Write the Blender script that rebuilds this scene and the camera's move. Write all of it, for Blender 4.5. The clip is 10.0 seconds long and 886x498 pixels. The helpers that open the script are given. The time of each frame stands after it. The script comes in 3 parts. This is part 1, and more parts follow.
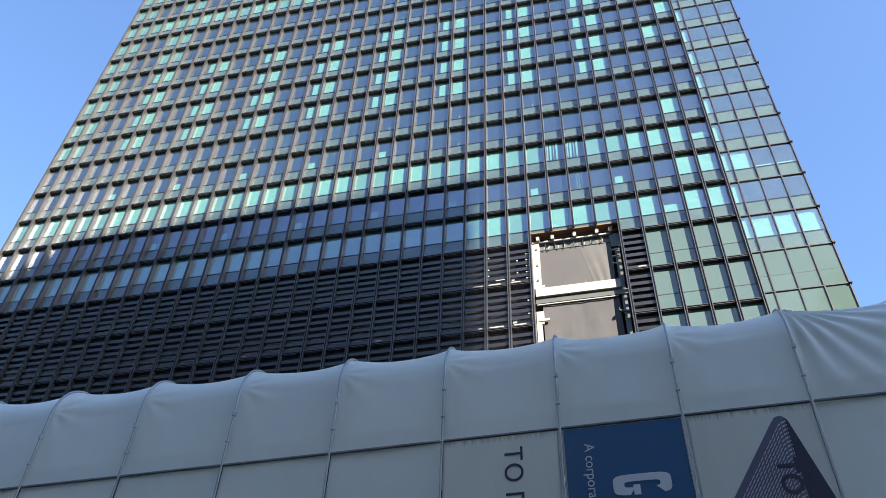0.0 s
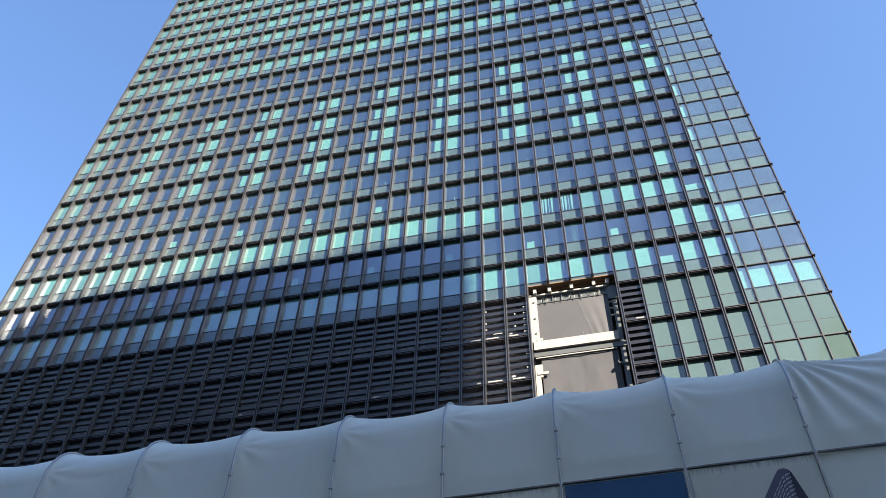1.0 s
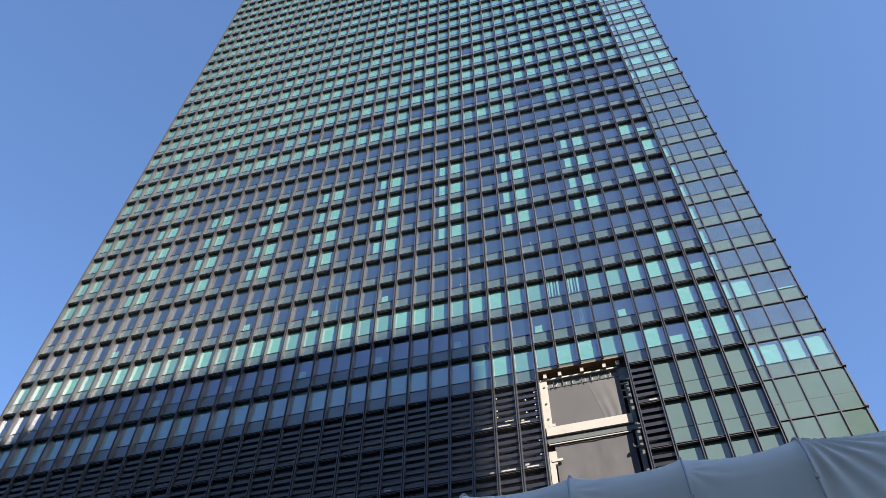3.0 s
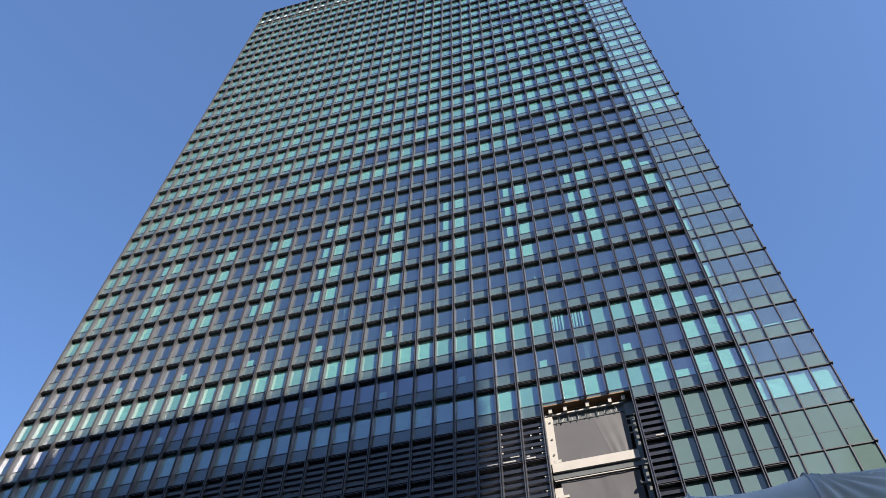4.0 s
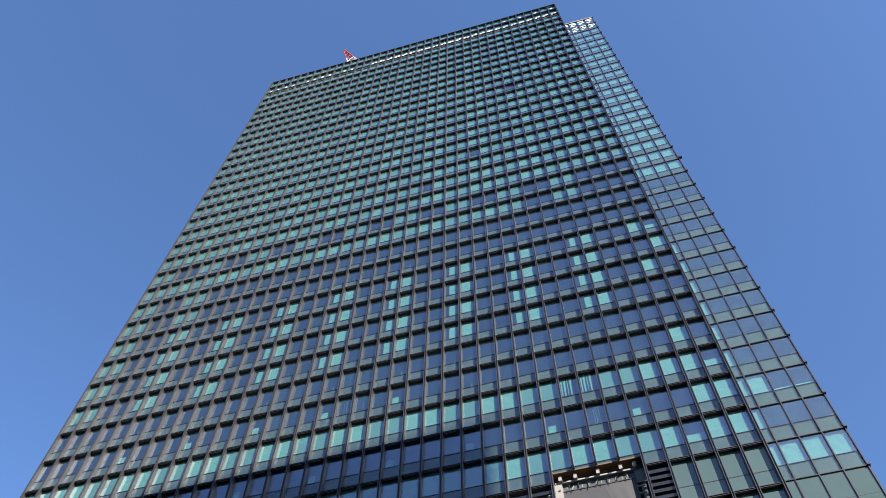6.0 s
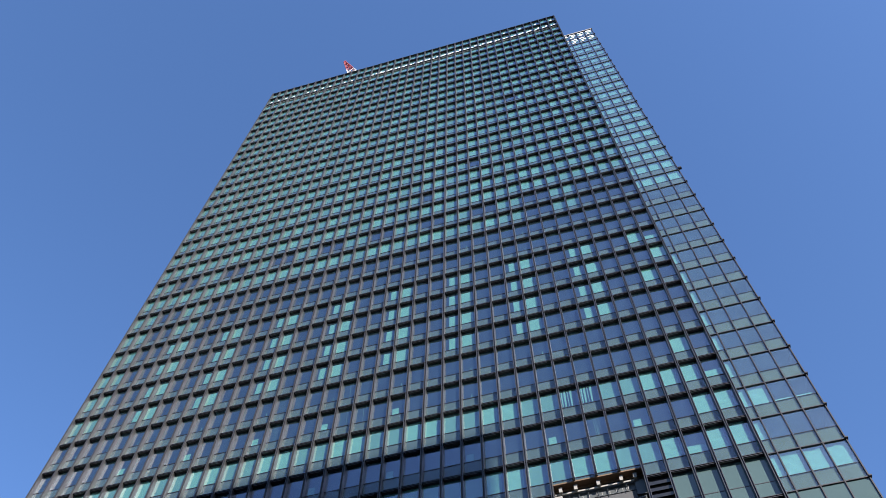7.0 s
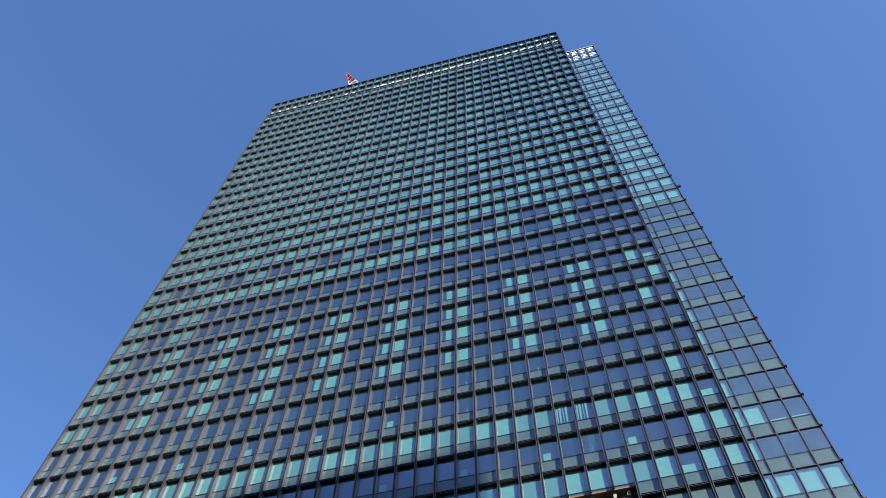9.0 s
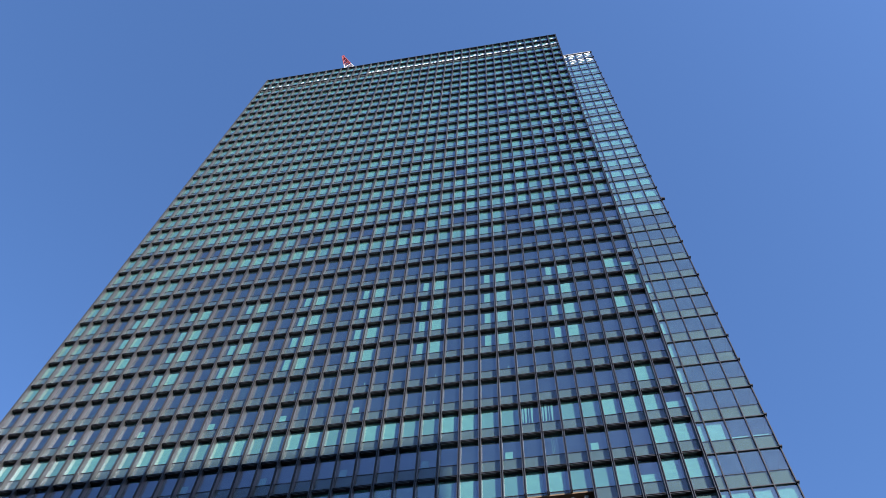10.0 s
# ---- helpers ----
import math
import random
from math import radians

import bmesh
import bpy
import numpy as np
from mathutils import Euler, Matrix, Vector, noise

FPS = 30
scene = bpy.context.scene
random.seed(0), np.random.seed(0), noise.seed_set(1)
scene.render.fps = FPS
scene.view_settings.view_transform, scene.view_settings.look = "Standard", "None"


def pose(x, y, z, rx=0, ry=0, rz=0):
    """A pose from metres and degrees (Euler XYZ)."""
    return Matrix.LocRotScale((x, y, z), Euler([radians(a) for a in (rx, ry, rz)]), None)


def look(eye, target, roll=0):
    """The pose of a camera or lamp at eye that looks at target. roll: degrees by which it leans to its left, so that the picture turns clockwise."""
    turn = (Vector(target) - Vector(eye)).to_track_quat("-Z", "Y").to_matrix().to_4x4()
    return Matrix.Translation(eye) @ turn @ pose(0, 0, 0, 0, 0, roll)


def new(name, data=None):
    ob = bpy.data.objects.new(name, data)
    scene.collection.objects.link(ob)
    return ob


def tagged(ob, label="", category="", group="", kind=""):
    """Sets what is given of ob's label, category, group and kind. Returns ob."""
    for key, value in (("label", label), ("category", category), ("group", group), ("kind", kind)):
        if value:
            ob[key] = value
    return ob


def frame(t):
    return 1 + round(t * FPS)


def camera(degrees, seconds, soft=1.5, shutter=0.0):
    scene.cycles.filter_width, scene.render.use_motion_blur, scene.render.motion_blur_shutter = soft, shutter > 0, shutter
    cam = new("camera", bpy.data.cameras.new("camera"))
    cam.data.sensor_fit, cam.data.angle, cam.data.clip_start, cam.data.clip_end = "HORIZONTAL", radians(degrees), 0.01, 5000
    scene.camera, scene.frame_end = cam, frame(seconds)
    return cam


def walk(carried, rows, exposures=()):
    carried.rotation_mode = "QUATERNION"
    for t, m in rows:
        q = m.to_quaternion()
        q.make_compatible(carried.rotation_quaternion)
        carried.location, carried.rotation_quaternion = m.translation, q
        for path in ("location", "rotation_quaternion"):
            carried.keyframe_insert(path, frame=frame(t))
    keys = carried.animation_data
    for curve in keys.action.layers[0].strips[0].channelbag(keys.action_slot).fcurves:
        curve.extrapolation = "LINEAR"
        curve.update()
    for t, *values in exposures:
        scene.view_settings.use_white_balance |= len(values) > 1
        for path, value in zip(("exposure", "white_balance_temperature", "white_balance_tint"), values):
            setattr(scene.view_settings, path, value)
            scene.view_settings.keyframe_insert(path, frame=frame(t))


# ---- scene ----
cam = camera(55.45, 10.0, soft=0.5)
EYE = (57.286, -47.593, 1.6)
TURNS = (
    (0.0, 135.089, -1.846, 12.585),
    (0.5, 136.941, -1.636, 12.763),
    (1.0, 138.752, -1.183, 12.981),
    (1.5, 140.285, -0.638, 13.531),
    (2.0, 141.814, -0.312, 14.121),
    (2.5, 143.333, -0.229, 14.554),
    (4.0, 146.994, -0.336, 15.177),
    (4.5, 148.265, -0.284, 15.444),
    (5.0, 149.504, -0.306, 15.579),
    (5.5, 150.554, -0.342, 15.722),
    (6.0, 151.374, -0.473, 15.772),
    (7.5, 152.353, -0.404, 15.791),
    (8.0, 152.702, -0.381, 15.784),
    (8.5, 152.945, -0.433, 15.596),
    (9.0, 153.023, -0.867, 14.724),
    (9.5, 152.926, -1.620, 12.685),
    (10.0, 152.618, -1.988, 9.641),
)
EXPOSURES = ((0.0, 2.50, 6520, 11), (2.5, 2.07, 6400, 13), (4.5, 1.80, 6170, 14), (6.0, 1.66, 5950, 14), (8.5, 1.60, 5650, 14), (10.0, 1.59, 5650, 14))
walk(cam, [(t, pose(*EYE, rx, ry, rz)) for t, rx, ry, rz in TURNS], EXPOSURES)

# ---- world and sun ----
SUN_AZ, SUN_EL = radians(134.0), radians(28.5)
world = bpy.data.worlds.new("sky")
scene.world = world
world.use_nodes = True
wn = world.node_tree
wn.nodes.clear()
sky = wn.nodes.new("ShaderNodeTexSky")
sky.sky_type = "NISHITA"
sky.sun_disc = False
sky.sun_elevation, sky.sun_rotation = SUN_EL, SUN_AZ
sky.air_density, sky.dust_density, sky.ozone_density = 1.0, 0.9, 5.0
bg = wn.nodes.new("ShaderNodeBackground")
bg.inputs["Strength"].default_value = 0.081
wout = wn.nodes.new("ShaderNodeOutputWorld")
wn.links.new(sky.outputs[0], bg.inputs["Color"])
wn.links.new(bg.outputs[0], wout.inputs["Surface"])
to_sun = Vector((math.sin(SUN_AZ) * math.cos(SUN_EL), math.cos(SUN_AZ) * math.cos(SUN_EL), math.sin(SUN_EL)))
sun = new("sun", bpy.data.lights.new("sun", "SUN"))
sun.data.energy, sun.data.angle, sun.data.color = 5.0, radians(0.53), (1.0, 0.9, 0.76)
sun.matrix_world = look(to_sun * 300, (0, 0, 0))


# ---- materials ----
def material(name, base, rough=0.5, metal=0.0, vary=0.15, scale=0.5, grain=8.0, bump=0.0, coat=0.0, per_piece=0.0, stretch=(1, 1, 1), spec=0.5, drips=0.0):
    m = bpy.data.materials.new(name)
    m.use_nodes = True
    nt = m.node_tree
    n, l = nt.nodes, nt.links
    b = n["Principled BSDF"]
    b.inputs["Metallic"].default_value = metal
    b.inputs["Coat Weight"].default_value = coat
    b.inputs["Specular IOR Level"].default_value = spec
    mp = n.new("ShaderNodeMapping")
    mp.inputs["Scale"].default_value = stretch
    geo = n.new("ShaderNodeNewGeometry")
    l.new(geo.outputs["Position"], mp.inputs["Vector"])
    big, small = n.new("ShaderNodeTexNoise"), n.new("ShaderNodeTexNoise")
    big.inputs["Scale"].default_value, big.inputs["Detail"].default_value = scale, 4
    small.inputs["Scale"].default_value, small.inputs["Detail"].default_value = grain, 3
    for t in (big, small):
        l.new(mp.outputs[0], t.inputs["Vector"])
    add = n.new("ShaderNodeMath")
    add.operation = "MULTIPLY_ADD"
    l.new(small.outputs["Fac"], add.inputs[0])
    add.inputs[1].default_value = 0.4
    l.new(big.outputs["Fac"], add.inputs[2])
    last = add.outputs[0]
    if per_piece:
        oi = n.new("ShaderNodeObjectInfo")
        both = n.new("ShaderNodeMath")
        both.operation = "ADD"
        l.new(oi.outputs["Random"], both.inputs[0])
        l.new(geo.outputs["Random Per Island"], both.inputs[1])
        fr = n.new("ShaderNodeMath")
        fr.operation = "FRACT"
        l.new(both.outputs[0], fr.inputs[0])
        pm = n.new("ShaderNodeMath")
        pm.operation = "MULTIPLY_ADD"
        l.new(fr.outputs[0], pm.inputs[0])
        pm.inputs[1].default_value = per_piece
        l.new(last, pm.inputs[2])
        last = pm.outputs[0]
    mr = n.new("ShaderNodeMapRange")
    mr.inputs["From Min"].default_value, mr.inputs["From Max"].default_value = 0.35, 1.05 + per_piece
    mr.inputs["To Min"].default_value, mr.inputs["To Max"].default_value = 1 - vary, 1 + vary
    l.new(last, mr.inputs["Value"])
    mul = n.new("ShaderNodeVectorMath")
    mul.operation = "SCALE"
    mul.inputs[0].default_value = base
    l.new(mr.outputs[0], mul.inputs["Scale"])
    l.new(mul.outputs[0], b.inputs["Base Color"])
    if drips:
        # dirt that has run down from a rail at that height
        dm = n.new("ShaderNodeMapping")
        dm.inputs["Scale"].default_value = (28, 28, 1.2)
        dn = n.new("ShaderNodeTexNoise")
        dn.inputs["Scale"].default_value, dn.inputs["Detail"].default_value = 1.0, 4
        l.new(geo.outputs["Position"], dm.inputs["Vector"])
        l.new(dm.outputs[0], dn.inputs["Vector"])
        sep = n.new("ShaderNodeSeparateXYZ")
        l.new(geo.outputs["Position"], sep.inputs[0])
        run = n.new("ShaderNodeMapRange")
        run.inputs["From Min"].default_value, run.inputs["From Max"].default_value = drips - 0.28, drips
        l.new(sep.outputs["Z"], run.inputs["Value"])
        dd = n.new("ShaderNodeMath")
        dd.operation = "MULTIPLY"
        l.new(run.outputs[0], dd.inputs[0])
        l.new(dn.outputs["Fac"], dd.inputs[1])
        dr = n.new("ShaderNodeMapRange")
        dr.inputs["From Min"].default_value, dr.inputs["From Max"].default_value = 0.28, 0.62
        dr.inputs["To Min"].default_value, dr.inputs["To Max"].default_value = 1.0, 0.35
        l.new(dd.outputs[0], dr.inputs["Value"])
        dk = n.new("ShaderNodeVectorMath")
        dk.operation = "SCALE"
        l.new(mul.outputs[0], dk.inputs[0])
        l.new(dr.outputs[0], dk.inputs["Scale"])
        l.new(dk.outputs[0], b.inputs["Base Color"])
    rr = n.new("ShaderNodeMapRange")
    rr.inputs["To Min"].default_value, rr.inputs["To Max"].default_value = max(rough - 0.08, 0.02), min(rough + 0.08, 1)
    l.new(small.outputs["Fac"], rr.inputs["Value"])
    l.new(rr.outputs[0], b.inputs["Roughness"])
    if bump:
        bp = n.new("ShaderNodeBump")
        bp.inputs["Strength"].default_value, bp.inputs["Distance"].default_value = bump, 0.01
        l.new(small.outputs["Fac"], bp.inputs["Height"])
        l.new(bp.outputs[0], b.inputs["Normal"])
    return m


def glass(name, tint, face, dust, wave=0.02):
    """Thin coated pane: tinted see-through with a mirror reflection, a film of dust, each pane slightly out of true."""
    m = bpy.data.materials.new(name)
    m.use_nodes = True
    n, l = m.node_tree.nodes, m.node_tree.links
    n.clear()
    out = n.new("ShaderNodeOutputMaterial")
    mix = n.new("ShaderNodeMixShader")
    tr = n.new("ShaderNodeBsdfTransparent")
    tr.inputs["Color"].default_value = (*tint, 1)
    gl = n.new("ShaderNodeBsdfGlossy")
    gl.inputs["Roughness"].default_value = 0.03
    gl.inputs["Color"].default_value = (0.92, 0.79, 0.96, 1)
    lw = n.new("ShaderNodeLayerWeight")
    lw.inputs["Blend"].default_value = 0.5
    pw = n.new("ShaderNodeMath")
    pw.operation, pw.inputs[1].default_value = "POWER", 4.6
    l.new(lw.outputs["Facing"], pw.inputs[0])
    fr = n.new("ShaderNodeMath")
    fr.operation, fr.inputs[1].default_value, fr.inputs[2].default_value = "MULTIPLY_ADD", 1 - face, face
    l.new(pw.outputs[0], fr.inputs[0])
    tc = n.new("ShaderNodeNewGeometry")
    nz = n.new("ShaderNodeTexNoise")
    nz.inputs["Scale"].default_value = 0.8
    l.new(tc.outputs["Position"], nz.inputs["Vector"])
    bp = n.new("ShaderNodeBump")
    bp.inputs["Strength"].default_value, bp.inputs["Distance"].default_value = 0.3, wave
    l.new(nz.outputs["Fac"], bp.inputs["Height"])
    l.new(bp.outputs[0], gl.inputs["Normal"])
    l.new(fr.outputs[0], mix.inputs["Fac"])
    l.new(tr.outputs[0], mix.inputs[1])
    l.new(gl.outputs[0], mix.inputs[2])
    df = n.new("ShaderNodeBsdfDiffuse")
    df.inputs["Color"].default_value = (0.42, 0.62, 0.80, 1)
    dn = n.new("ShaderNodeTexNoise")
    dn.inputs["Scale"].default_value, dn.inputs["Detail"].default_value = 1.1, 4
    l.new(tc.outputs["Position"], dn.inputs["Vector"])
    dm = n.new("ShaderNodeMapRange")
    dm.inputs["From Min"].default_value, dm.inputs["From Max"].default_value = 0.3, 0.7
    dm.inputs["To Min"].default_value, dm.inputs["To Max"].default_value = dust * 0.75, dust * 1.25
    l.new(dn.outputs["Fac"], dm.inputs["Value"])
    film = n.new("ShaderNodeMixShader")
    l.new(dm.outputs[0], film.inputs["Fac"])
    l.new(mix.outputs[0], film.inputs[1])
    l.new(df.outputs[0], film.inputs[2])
    l.new(film.outputs[0], out.inputs["Surface"])
    return m


M_FRAME = material("bronze_anodised_frame", (0.0247, 0.0217, 0.0229), 0.42, 0.3, 0.2, 0.15, 6.0)
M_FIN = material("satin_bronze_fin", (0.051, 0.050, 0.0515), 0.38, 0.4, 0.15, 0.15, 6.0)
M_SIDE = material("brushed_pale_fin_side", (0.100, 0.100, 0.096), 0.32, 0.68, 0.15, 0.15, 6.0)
M_STRIP = material("pale_metal_strip", (0.204, 0.193, 0.181), 0.4, 0.3, 0.1)
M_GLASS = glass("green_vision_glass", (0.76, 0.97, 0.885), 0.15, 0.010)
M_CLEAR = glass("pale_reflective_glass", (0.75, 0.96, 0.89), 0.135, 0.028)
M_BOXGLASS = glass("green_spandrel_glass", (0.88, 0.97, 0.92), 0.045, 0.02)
M_SPAN = material("grey_shadow_box_panel", (0.0312, 0.0324, 0.0283), 0.5, 0.0, 0.14, 0.08, 1.0, per_piece=0.3, spec=0.4)
M_FROST = material("frosted_green_panel", (0.050, 0.076, 0.067), 0.10, 0.0, 0.12, 0.08, 1.0, per_piece=0.3, spec=0.7)
M_GREEN = material("green_shadow_box_panel", (0.0352, 0.0371, 0.0333), 0.55, 0.0, 0.14, 0.08, 1.0, per_piece=0.3, spec=0.3)
M_SHEET = material("white_dust_sheet", (0.205, 0.213, 0.209), 0.8, 0.0, 0.08, 0.6, 2.2, bump=1.0, stretch=(0.7, 1, 3.2))
M_BLIND = material("pale_roller_blind", (0.141, 0.144, 0.141), 0.8, 0.0, 0.12, 0.3, 2.0, per_piece=0.4)
M_INNER = material("unlit_office_interior", (0.17, 0.17, 0.19), 0.8, 0.0, 0.2)
M_LOUVER = material("dark_louver_metal", (0.010, 0.010, 0.0115), 0.32, 0.0, 0.3, 0.4, 5.0, per_piece=0.3, spec=0.5)
M_CONC = material("bare_concrete", (0.193, 0.181, 0.169), 0.85, 0.0, 0.2, 0.5, 9.0, bump=0.3)
M_STEEL = material("primed_grey_steel", (0.0527, 0.0573, 0.0538), 0.55, 0.2, 0.25, 0.6, 7.0)
M_FIREPROOF = material("white_fireproofing_wrap", (0.216, 0.204, 0.179), 0.85, 0.0, 0.1, 1.2, 7.0, bump=0.4)
M_RUST = material("rust_red_primer", (0.10, 0.052, 0.021), 0.7, 0.0, 0.25, 1.0, 6.0)
M_NET = material("grey_safety_mesh", (0.040, 0.039, 0.040), 0.9, 0.0, 0.12, 0.5, 30.0)
M_WRAP = material("white_plastic_wrap", (0.6, 0.6, 0.585), 0.5, 0.0, 0.08, 1.0, 6.0)
M_NET2 = material("pale_grey_mesh", (0.056, 0.055, 0.054), 0.9, 0.0, 0.12, 0.8, 30.0)
M_TARP = material("white_coated_tarpaulin", (0.70, 0.745, 0.70), 0.42, 0.0, 0.07, 0.5, 5.0, stretch=(1, 1, 0.35), spec=0.4)
M_TARP2 = material("off_white_banner", (0.64, 0.66, 0.60), 0.45, 0.0, 0.1, 0.8, 4.0, stretch=(1, 1, 0.25), drips=8.56)
M_INK3 = material("pale_print", (0.46, 0.47, 0.53), 0.5, 0.0, 0.1)
M_TUBE = material("galvanised_tube", (0.36, 0.36, 0.36), 0.38, 0.7, 0.2, 3.0, 30.0)
M_CLAMP = material("pale_zinc_clamp", (0.5, 0.51, 0.52), 0.5, 0.2, 0.2, 3.0, 30.0)
M_RAIL = material("dirty_aluminium_rail", (0.2, 0.2, 0.2), 0.5, 0.5, 0.35, 2.0, 12.0)
M_BLUE = material("royal_blue_print", (0.008, 0.088, 0.22), 0.45, 0.0, 0.1, 0.8, 5.0)
M_INK = material("navy_ink", (0.02, 0.022, 0.05), 0.5, 0.0, 0.1)
M_INK2 = material("slate_ink", (0.10, 0.10, 0.17), 0.5, 0.0, 0.12)
M_WHITEINK = material("white_ink", (0.62, 0.66, 0.70), 0.5, 0.0, 0.06)
M_RED = material("red_crane_paint", (0.211, 0.0264, 0.0175), 0.45, 0.0, 0.15, 1.0, 4.0)
M_WHITE = material("white_crane_paint", (0.438, 0.427, 0.41), 0.45, 0.0, 0.1, 1.0, 4.0)
M_GROUND = material("asphalt", (0.05, 0.05, 0.052), 0.9, 0.0, 0.25, 0.3, 12.0, bump=0.4)
M_BLOCK = material("pale_tiled_block_wall", (0.36, 0.34, 0.31), 0.75, 0.0, 0.12, 0.1, 2.0)
M_CROWN = material("brushed_crown_panel", (0.36, 0.38, 0.38), 0.4, 0.3, 0.2, 0.3, 3.0, per_piece=0.4)


# ---- mesh helpers ----
class Mesh:
    def __init__(self):
        self.v, self.f = [], []

    def box(self, x0, x1, y0, y1, z0, z1):
        b = len(self.v)
        self.v += [(x0, y0, z0), (x1, y0, z0), (x1, y1, z0), (x0, y1, z0), (x0, y0, z1), (x1, y0, z1), (x1, y1, z1), (x0, y1, z1)]
        self.f += [(b, b + 3, b + 2, b + 1), (b + 4, b + 5, b + 6, b + 7), (b, b + 1, b + 5, b + 4), (b + 1, b + 2, b + 6, b + 5), (b + 2, b + 3, b + 7, b + 6), (b + 3, b, b + 4, b + 7)]
        return self

    def bar(self, a, c, r, sides=6):
        a, c = Vector(a), Vector(c)
        q = (c - a).to_track_quat("Z", "Y").to_matrix()
        b = len(self.v)
        for p in (a, c):
            for i in range(sides):
                w = 2 * math.pi * i / sides
                self.v.append(tuple(p + q @ Vector((r * math.cos(w), r * math.sin(w), 0))))
        for i in range(sides):
            j = (i + 1) % sides
            self.f.append((b + i, b + j, b + sides + j, b + sides + i))
        self.f += [tuple(b + i for i in reversed(range(sides))), tuple(b + sides + i for i in range(sides))]
        return self

    def grid(self, fn, nu, nv):
        b = len(self.v)
        for i in range(nu + 1):
            for j in range(nv + 1):
                self.v.append(tuple(fn(i / nu, j / nv)))
        for i in range(nu):
            for j in range(nv):
                k = b + i * (nv + 1) + j
                self.f.append((k, k + nv + 1, k + nv + 2, k + 1))
        return self

    def extrude(self, outline, a, c, axis):
        """A closed outline drawn out from a to c along x (outline in y, z), y (in x, z) or z (in x, y)."""
        b, n = len(self.v), len(outline)
        for t in (a, c):
            self.v += [{"x": (t, p, q), "y": (p, t, q), "z": (p, q, t)}[axis] for p, q in outline]
        self.f += [(b + i, b + (i + 1) % n, b + n + (i + 1) % n, b + n + i) for i in range(n)]
        self.f += [tuple(b + i for i in reversed(range(n))), tuple(b + n + i for i in range(n))]
        return self

    def data(self, name, mat, smooth=False):
        me = bpy.data.meshes.new(name)
        me.from_pydata(self.v, [], self.f)
        me.materials.append(mat)
        if smooth:
            me.polygons.foreach_set("use_smooth", [True] * len(me.polygons))
        me.update()
        return me


def thing(name, place, label, category, group="", kind=""):
    ob = new(name)
    ob.location = place
    return tagged(ob, label, category, group, kind)


def part(name, mesh, mat, parent, label="", at=None, smooth=False, kind=""):
    me = mesh.data(name, mat, smooth) if isinstance(mesh, Mesh) else mesh
    ob = new(name, me)
    ob.parent = parent
    if at is not None:
        ob.location = at
    if label or kind:
        tagged(ob, label, "", "", kind)
    return ob


# ---- ground ----
g = new("ground", Mesh().box(-2500, 2500, -2500, 2500, -0.5, 0).data("ground", M_GROUND))
tagged(g, "dark grey asphalt ground round the site", "ground", "", "structure")

# ---- glass tower ----
W, H, DEEP = 1.8, 4.297, 0.44
TOP, LOW, COLS = -3, 41, 38


def line_z(k):
    return 1.6 + 1.0021 * (48.745 + H * (31 - k))


def strip_z(k):
    return 54.265 + H * (31 - k)


tower = thing("office_tower", (0, 0, 0), "tall dark-framed glass office tower with green-tinted windows, still under construction", "building")
Z_TOP, Z_BOT = line_z(TOP) + 0.12, 0.0
HOLE = range(29, 33)

# frame: upright fins with a central groove
def fin_mesh(z0):
    back = DEEP + 0.12
    return Mesh().extrude([(-0.105, 0), (-0.055, 0), (-0.055, 0.20), (0.055, 0.20), (0.055, 0), (0.105, 0), (0.105, back), (-0.105, back)], z0, Z_TOP, "z")


fin = fin_mesh(Z_BOT)
fin_data = fin.data("mullion", M_FIN)
stump = fin_mesh(line_z(30.70))
stump_data = stump.data("mullion", M_FIN)
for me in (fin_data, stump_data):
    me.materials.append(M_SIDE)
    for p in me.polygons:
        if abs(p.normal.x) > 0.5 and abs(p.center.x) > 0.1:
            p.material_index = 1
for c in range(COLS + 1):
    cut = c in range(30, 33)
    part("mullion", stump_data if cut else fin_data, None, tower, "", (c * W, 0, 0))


def transom(x0, x1):
    back = DEEP + 0.1
    return Mesh().extrude([(0.10, 0), (0.10, -0.05), (0.26, -0.05), (0.26, -0.14), (0.10, -0.14), (0.10, -0.19), (back, -0.19), (back, 0)], x0, x1, "x").data("transom", M_FRAME)


whole, left_run, right_run = transom(0.0, COLS * W + 0.1), transom(-0.1, 29 * W), transom(33 * W, COLS * W + 0.1)
slit = Mesh().box(0.22, 1.28, 0.19, 0.22, -0.215, -0.19).data("drip_strip", M_STRIP)
for k in range(TOP, LOW + 1):
    row = part("transom", left_run if 31 <= k <= 33 else whole, None, tower, "", (0, 0, line_z(k)))
    if 31 <= k <= 33:
        part("transom", right_run, None, tower, "", (0, 0, line_z(k)))
    if 26 <= k <= 33:
        for c in range(COLS):
            if k < 31 or c not in HOLE:
                part("drip_strip", slit, None, row, "", (c * W, 0, 0))
far_slits = Mesh()
for k in range(8, 26):
    for c in range(COLS):
        far_slits.box(c * W + 0.22, c * W + 1.28, 0.19, 0.22, line_z(k) - 0.215, line_z(k) - 0.19)
part("drip_strip", far_slits, M_STRIP, tower, "pale drip strips under the upper transoms", kind="stuff")


def bare(k, c):
    """Plant-storey cells at the corner that carry panels instead of louvres."""
    return c < 33 - k


